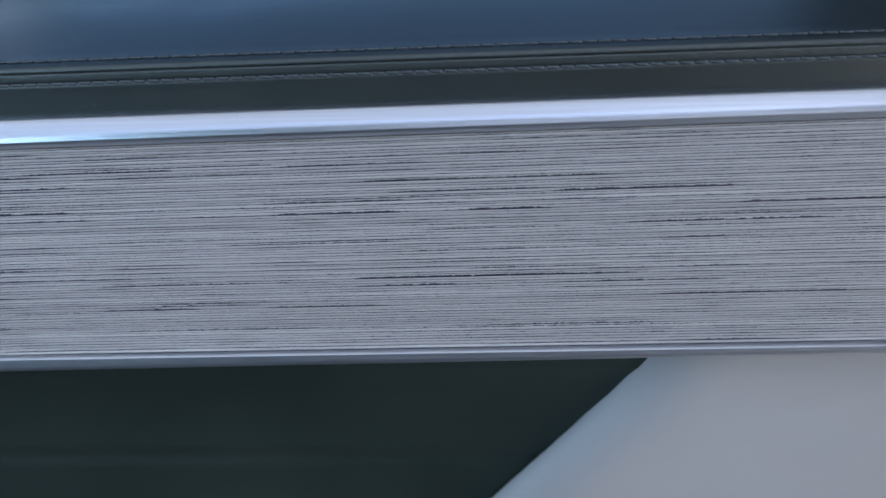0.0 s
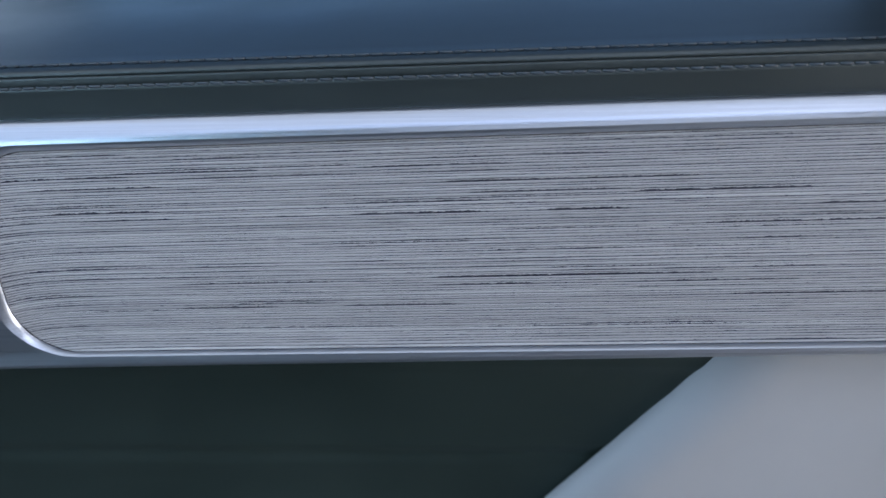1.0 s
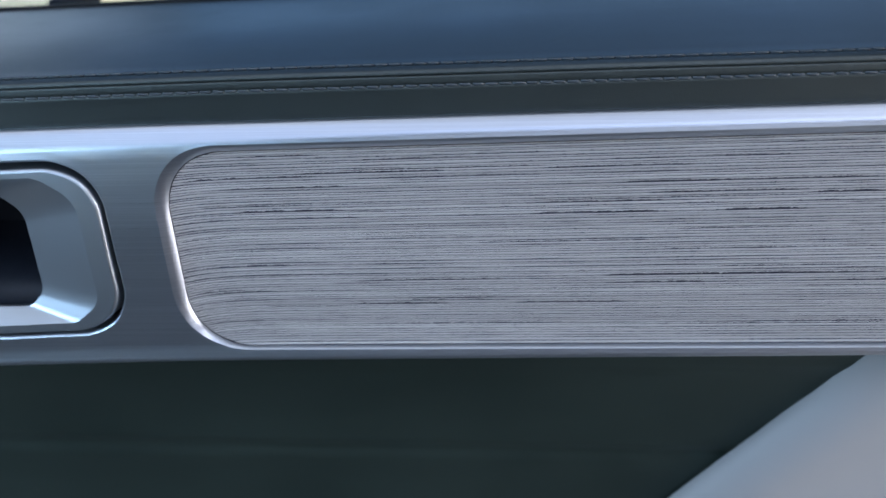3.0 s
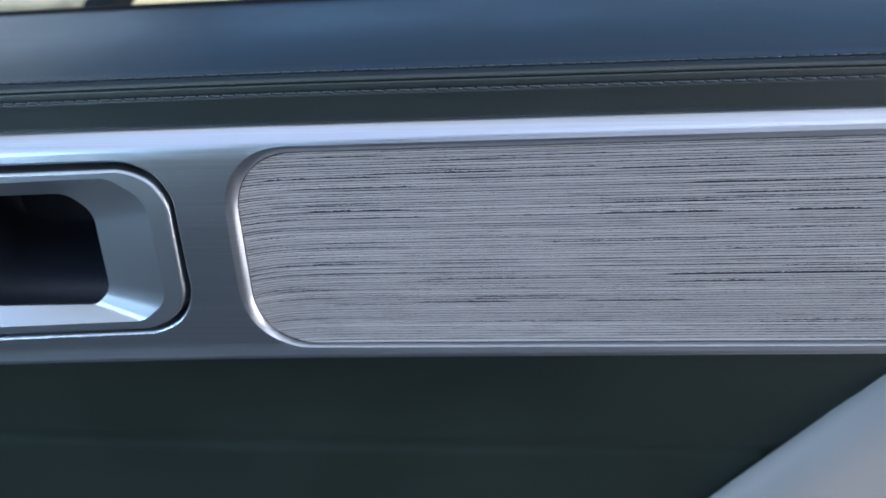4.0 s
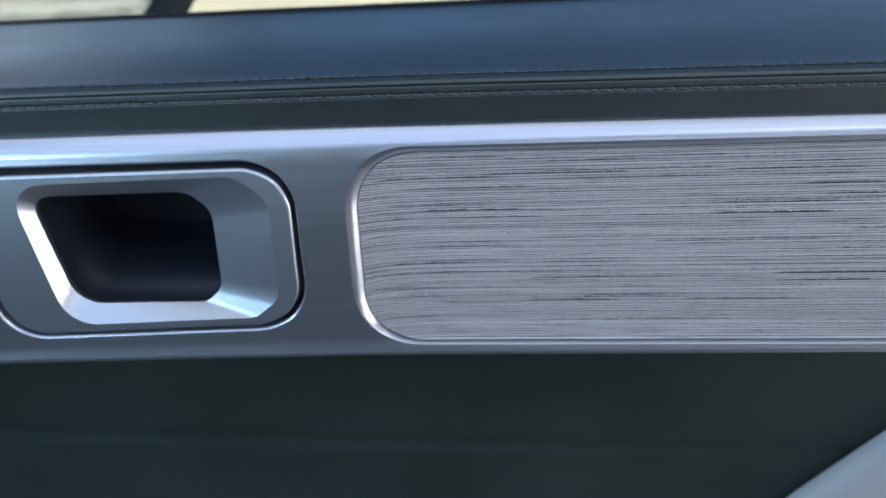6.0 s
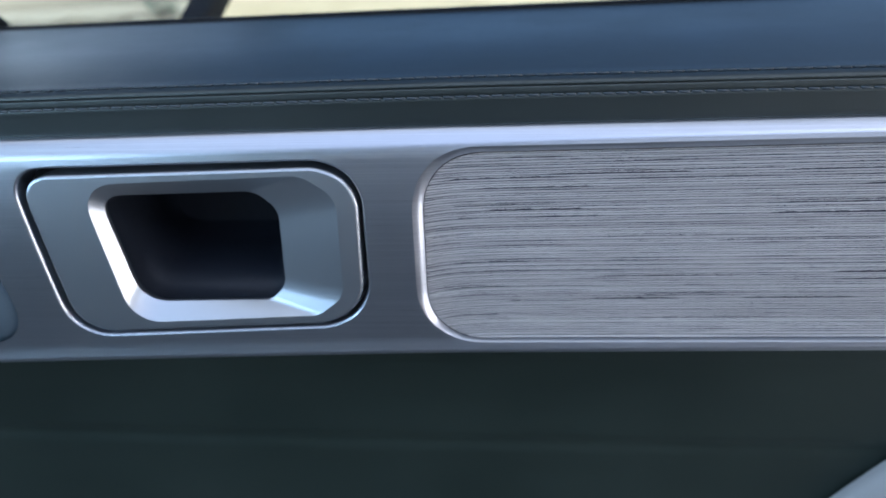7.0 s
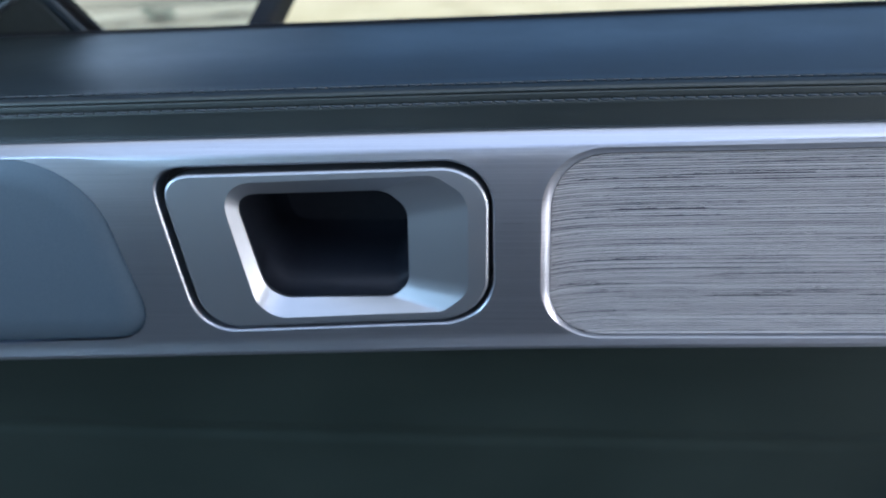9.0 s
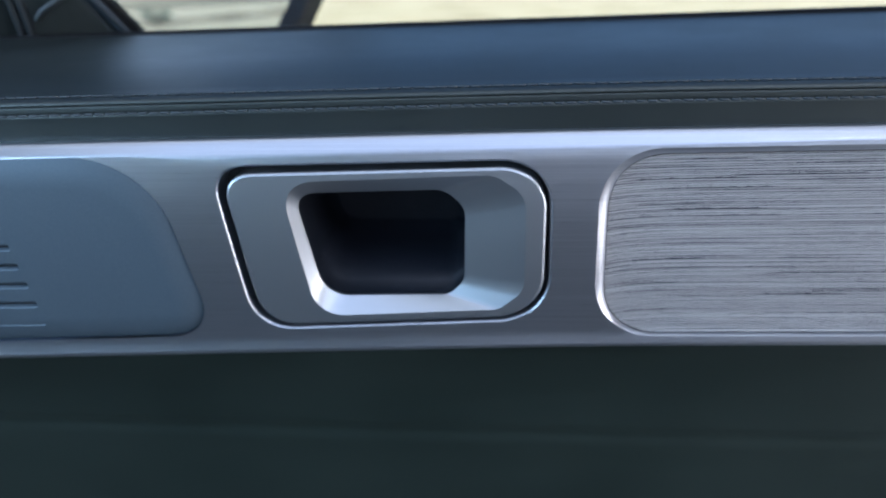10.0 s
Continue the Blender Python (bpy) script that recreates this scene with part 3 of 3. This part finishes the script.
def pale_at(u, v):
    """The pad's edge runs straight up under the band and stands further off the door lower down."""
    z0 = 0.869 - 0.27 * v
    z = z0 + (band_bottom(0.2) + 0.0012 - 0.869) * max(0.0, 1 - 6 * v)
    a = min(1.0, u / 0.4)
    d = 0.028 * (1 - math.cos(a * math.pi / 2)) + max(0.0, u - 0.4) / 0.6 * (0.60 - pale_edge(z))
    proud = 0.0025 * min(1.3, max(0.0, (0.86 - z) / 0.088))
    return (pale_edge(z) - 0.55 * max(0.0, 0.2615 - lower_y(z0)) + d, lower_y(z0) - proud + 0.0010 - 0.0145 * math.sin(a * math.pi / 2), z)


sheet(bm, 60, 60, pale_at)
door_part("pale_pad", bm, PALE, "pale grey leather pad with a rounded edge")

# window seal, glass, frame and sail
bm = bmesh.new()
SEAL = curve_through([(0.3540, -0.006), (0.3535, 0.0003), (0.3560, 0.0014), (0.3600, 0.0011), (0.3620, -0.004)], 16)
sheet(bm, 60, 16, lambda u, v: (X0 + (X1 - X0) * u, SEAL[round(v * 16)][0], belt(X0 + (X1 - X0) * u) - 0.0010 + SEAL[round(v * 16)][1]))
door_part("window_seal", bm, RUBBER, "black rubber seal at the foot of the window")


def lean(z):
    """The glass leans inwards as it rises."""
    return 0.3640 - 0.30 * (z - 0.99)


bm = bmesh.new()
sheet(bm, 8, 8, lambda u, v: (-0.36 + 0.68 * u, lean(0.98 + 0.42 * v) , 0.98 + 0.42 * v))
pane = door_part("window_glass", bm, GLASS, "clear closed side window")
pane.visible_shadow = False

bm = bmesh.new()
FRAME_AT = [(-0.2965, 0.985), (-0.2895, 0.985), (-0.3363, 1.050), (-0.60, 1.330), (-0.610, 1.330), (-0.3433, 1.050)]


def slab(bm, pts, y0, y1, bevel=0.0015):
    vs = [bm.verts.new((x, lean(z) + y0, z)) for x, z in pts]
    f = bm.faces.new(vs)
    ex = bmesh.ops.extrude_face_region(bm, geom=[f])
    for v in (g for g in ex["geom"] if isinstance(g, bmesh.types.BMVert)):
        v.co.y += y1 - y0
    if bevel:
        bmesh.ops.bevel(bm, geom=list(bm.edges), offset=bevel, segments=2, affect="EDGES")


slab(bm, FRAME_AT, -0.008, 0.004)
door_part("window_frame", bm, FRAME, "grey slanted front frame of the side window")
bm = bmesh.new()
slab(bm, [(-0.2893, 0.985), (-0.2878, 0.985), (-0.3346, 1.050), (-0.595, 1.335), (-0.5995, 1.330), (-0.3361, 1.050)], -0.006, 0.006, 0.001)
door_part("frame_seal", bm, RUBBER, "black rubber seal along the slanted frame")
bm = bmesh.new()
slab(bm, [(-0.62, 0.975), (-0.2940, 0.975), (-0.3420, 1.050), (-0.612, 1.340), (-0.62, 1.340)], -0.006, 0.006, 0.001)
sail = door_part("sail_panel", bm, SAIL, "black triangular panel ahead of the window")
bm = bmesh.new()
slab(bm, [(-0.3425, 0.9965), (-0.3410, 0.9950), (-0.3360, 0.9995), (-0.3060, 1.0150), (-0.3070, 1.0170), (-0.3375, 1.0015)], -0.010, -0.004, 0.0005)
door_part("sail_trim", bm, TRIM, "thin grey trim line on the sail panel", sail)
for x in (-0.3487, -0.3543):
    bm = bmesh.new()
    slab(bm, [(x, 0.983), (x + 0.0028, 0.983), (x + 0.0015, 1.12), (x - 0.0013, 1.12)], -0.010, -0.004, 0.0008)
    door_part("sail_rib", bm, TRIM, "", sail)

# wing mirror outside the glass
mirror = new("wing_mirror")
mirror.parent = door
mirror.matrix_parent_inverse = Matrix.Translation((0, -0.23, -0.9))
tagged(mirror, "dark wing mirror outside the window")


def mirror_part(name, bm, mat, label=""):
    return door_part(name, bm, mat, label, mirror)


def on_mirror(line, x_off, d=0.0):
    """A line across the car (y outwards, z up) laid on the mirror's slanting plane."""
    return [(x_off + 0.39 * (p.x - 0.5) - 0.033 * (p.y - 1.0), p.x, p.y) for p in offset(line, d)]


RIM = rounded([(0.332, 1.127), (0.615, 1.115), (0.605, 1.055), (0.500, 0.948), (0.368, 0.943), (0.365, 0.985)], [0.02, 0.03, 0.03, 0.03, 0.01, 0.01], 8, 8)
PANE = rounded([(0.334, 1.117), (0.600, 1.107), (0.575, 1.0655), (0.4645, 0.955), (0.3695, 0.953), (0.3660, 0.985)], [0.015, 0.02, 0.025, 0.02, 0.008, 0.01], 8, 8)
bm = bmesh.new()
rv = rings(bm, [on_mirror(PANE, -0.258), on_mirror(PANE, -0.2495), on_mirror(RIM, -0.2495, 0.0008), on_mirror(RIM, -0.253), on_mirror(RIM, -0.29), on_mirror(RIM, -0.33, 0.02), on_mirror(RIM, -0.345, 0.04)])
bm.faces.new(rv[-1])
mirror_part("housing", bm, PAINT, "dark painted mirror housing")
bm = bmesh.new()
bm.faces.new([bm.verts.new(p) for p in on_mirror(PANE, -0.2499, -0.0005)])
mirror_part("mirror_glass", bm, MIRROR, "mirror glass reflecting the landscape behind")
bm = bmesh.new()
box(bm, (-0.335, 0.362, 0.955), (-0.265, 0.42, 0.985), 0.008)
mirror_part("mirror_foot", bm, PAINT, "dark foot of the mirror")

# ---- stitches ----
def stitch_mesh():
    bm = bmesh.new()
    L, R = 0.00372, 0.00047
    loops = []
    for i in range(7):
        s = i / 6
        x = (s - 0.5) * L
        r = R * (0.70 + 0.30 * min(1.0, 2.6 * math.sin(math.pi * min(1, max(0, s * 0.9 + 0.05)))))
        dip = 0.00055 * (2 * s - 1) ** 4
        tilt = 0.00015 * (0.5 - s)
        loops.append([(x, 0.00005 + dip + r * 0.75 * math.cos(a), tilt + r * math.sin(a)) for a in (0, 1.05, 2.1, 3.14, 4.19, 5.24)])
    rings(bm, loops)
    me = bpy.data.meshes.new("stitch")
    bmesh.ops.recalc_face_normals(bm, faces=bm.faces)
    for f in bm.faces:
        f.smooth = True
    bm.to_mesh(me)
    bm.free()
    me.materials.append(THREAD)
    return me


STITCH = stitch_mesh()
for owner, dz, y, shift in ((upper_pad, HIGH_ROW[1] + 0.00012, HIGH_ROW[0] - 0.00022, 0.0), (lower_pad, LOW_ROW[1], LOW_ROW[0], 0.0015)):
    x = -0.44 + shift
    while x < 0.29:
        ob = new("stitch", STITCH)
        ob.parent = owner
        ob.matrix_world = Matrix.Translation((x, y + pad_shift(x), band_top(x) + 0.0004 + dz + seam_drop(x))) @ Euler((0, -math.atan(0.0135) + random.uniform(-0.02, 0.02), 0)).to_matrix().to_4x4()
        x += PITCH

# ---- cabin shell and landscape ----
def shell(name, boxes, mat, label, category):
    bm = bmesh.new()
    for lo, hi in boxes:
        box(bm, lo, hi)
    return tagged(part(name, bm, mat, None, "", False), label, category, kind="structure")


shell("floor", [((-1.3, -1.2, 0.28), (1.6, 0.42, 0.32))], CARPET, "grey carpeted cabin floor", "floor")
shell("ceiling", [((-1.3, -1.2, 1.45), (1.6, -0.72, 1.49)), ((-1.3, -0.10, 1.45), (1.6, 0.30, 1.49)), ((-1.3, -0.72, 1.45), (-0.66, -0.10, 1.49)), ((0.68, -0.72, 1.45), (1.6, -0.10, 1.49))], DARK_LINING, "charcoal cabin roof lining with a glass roof opening", "ceiling")
shell("wall_far_side", [((-1.3, -1.24, 0.28), (1.6, -1.2, 0.86)), ((-1.3, -1.24, 1.38), (1.6, -1.2, 1.49)), ((-1.3, -1.24, 0.86), (-1.05, -1.2, 1.38)), ((-0.45, -1.24, 0.86), (-0.35, -1.2, 1.38)), ((1.40, -1.24, 0.86), (1.6, -1.2, 1.38))], DARK_LINING, "plain charcoal far side of the cabin with a window opening", "wall")
# unseen pane that holds back sky light from the far opening
shell("sky_dimming_pane", [((-0.35, -1.226, 0.86), (1.40, -1.222, 1.38))], DIM_GLASS, "unseen dark pane, added to dim the sky through the far side", "window")
shell("window_far_front", [((-1.05, -1.226, 0.86), (-0.45, -1.222, 1.38))], GLASS, "clear far side front window", "window").visible_shadow = False
shell("wall_front", [((-1.34, -1.24, 0.28), (-1.3, 0.42, 0.98)), ((-1.34, -1.24, 1.42), (-1.3, 0.42, 1.49))], BLACK, "plain cabin front below the windscreen", "wall")
# unseen rear wall; its tall opening is invented to hold the fill lamp
shell("wall_rear", [((1.6, -1.24, 0.28), (1.64, 0.42, 0.34)), ((1.6, -1.24, 1.28), (1.64, 0.42, 1.49)), ((1.6, -1.24, 0.34), (1.64, -0.80, 1.28)), ((1.6, 0.0, 0.34), (1.64, 0.42, 1.28))], LINING, "plain cabin rear with an opening added for the fill light", "wall")
# made-up pale box behind the door, blocks and bounces the rear light
shell("pale_light_block", [((0.62, 0.25, 0.32), (1.6, 0.372, 0.865))], LINING, "unseen plain pale block, added to shape light from behind", "wall")
shell("wall_door_side", [((-1.3, 0.372, 0.28), (1.6, 0.41, 0.955)), ((0.28, 0.27, 0.985), (1.6, 0.36, 1.49)), ((-1.3, 0.30, 0.955), (-0.62, 0.36, 1.49)), ((-0.62, 0.225, 1.40), (0.28, 0.275, 1.49))], PAINT, "outer skin and posts on the door side", "wall")

bm = bmesh.new()
sheet(bm, 40, 40, lambda u, v: (-1500 + 3000 * u, -1500 + 3000 * v, 0.0))
tagged(part("ground", bm, FIELD), "pale dry grass field in sunlight reaching the horizon", "ground", kind="structure")


# low shrub far behind, seen in the wing mirror
def make_shrub(x, y):
    shrub = tagged(new("shrub"), "low green shrub far off in the dry field", "shrub")
    shrub.location = (x, y, 0)
    bm = bmesh.new()
    r = random.Random(5)

    def limb(a, b, ra, rb):
        a, b = Vector(a), Vector(b)
        side = (b - a).orthogonal().normalized()
        up = (b - a).normalized().cross(side)
        rings(bm, [[p + (side * math.cos(t) + up * math.sin(t)) * q for t in (0, 1.05, 2.1, 3.14, 4.19, 5.24)] for p, q in ((a, ra), ((a + b) / 2 + side * 0.03, (ra + rb) / 2), (b, rb))])
    limb((0, 0, 0), (0.05, 0.02, 0.35), 0.07, 0.045)
    tips = []
    for k in range(7):
        a = k * 0.9
        tip = (0.05 + 0.60 * math.cos(a), 0.02 + 0.60 * math.sin(a), 0.50 + 0.07 * k)
        limb((0.05, 0.02, 0.2 + 0.02 * k), tip, 0.03, 0.012)
        tips.append(Vector(tip))
    part("trunk", bm, make_plain("bark", (0.10, 0.08, 0.06), (0.16, 0.13, 0.10), 0.9, 30), shrub)
    bm = bmesh.new()
    for k in range(900):
        c = tips[k % 7] + Vector((r.gauss(0, 0.17), r.gauss(0, 0.17), r.gauss(0, 0.15)))
        u = Vector((r.uniform(-1, 1), r.uniform(-1, 1), r.uniform(-1, 1))).normalized()
        w = u.orthogonal().normalized()
        size = r.uniform(0.03, 0.06)
        bm.faces.new([bm.verts.new(c + d) for d in (-u * size, w * size * 0.5, u * size, -w * size * 0.5)])
    part("crown", bm, make_plain("leaf_green", (0.035, 0.11, 0.055), (0.06, 0.16, 0.08), 0.7, 6), shrub, "leafy green crown", False)
    return shrub


make_shrub(37.1, 15.0)


# dry scrub along the edge of the field, seen blurred in the wing mirror
def make_scrub():
    r = random.Random(11)
    bm = bmesh.new()
    for k in range(46):
        c = Vector((40 + r.uniform(0, 9), 3 + 30 * k / 46 + r.uniform(-0.6, 0.6), 0))
        wide, high = r.uniform(0.5, 1.3), r.uniform(0.2, 0.7)
        for _ in range(60):
            a, q = r.uniform(0, 6.283), math.sqrt(r.random())
            p = c + Vector((wide * q * math.cos(a), wide * q * math.sin(a), high * r.random() * (1 - 0.7 * q)))
            u = Vector((r.uniform(-1, 1), r.uniform(-1, 1), r.uniform(0.2, 1))).normalized()
            w = u.orthogonal().normalized()
            size = r.uniform(0.08, 0.20)
            bm.faces.new([bm.verts.new(p + d) for d in (-u * size, w * size * 0.5, u * size, -w * size * 0.5)])
    straw = make_plain("dry_scrub", (0.42, 0.34, 0.22), (0.58, 0.48, 0.33), 0.9, 3)
    return tagged(part("scrub", bm, straw, None, "", False), "low dry brown scrub along the edge of the field", "scrub", kind="stuff")


make_scrub()
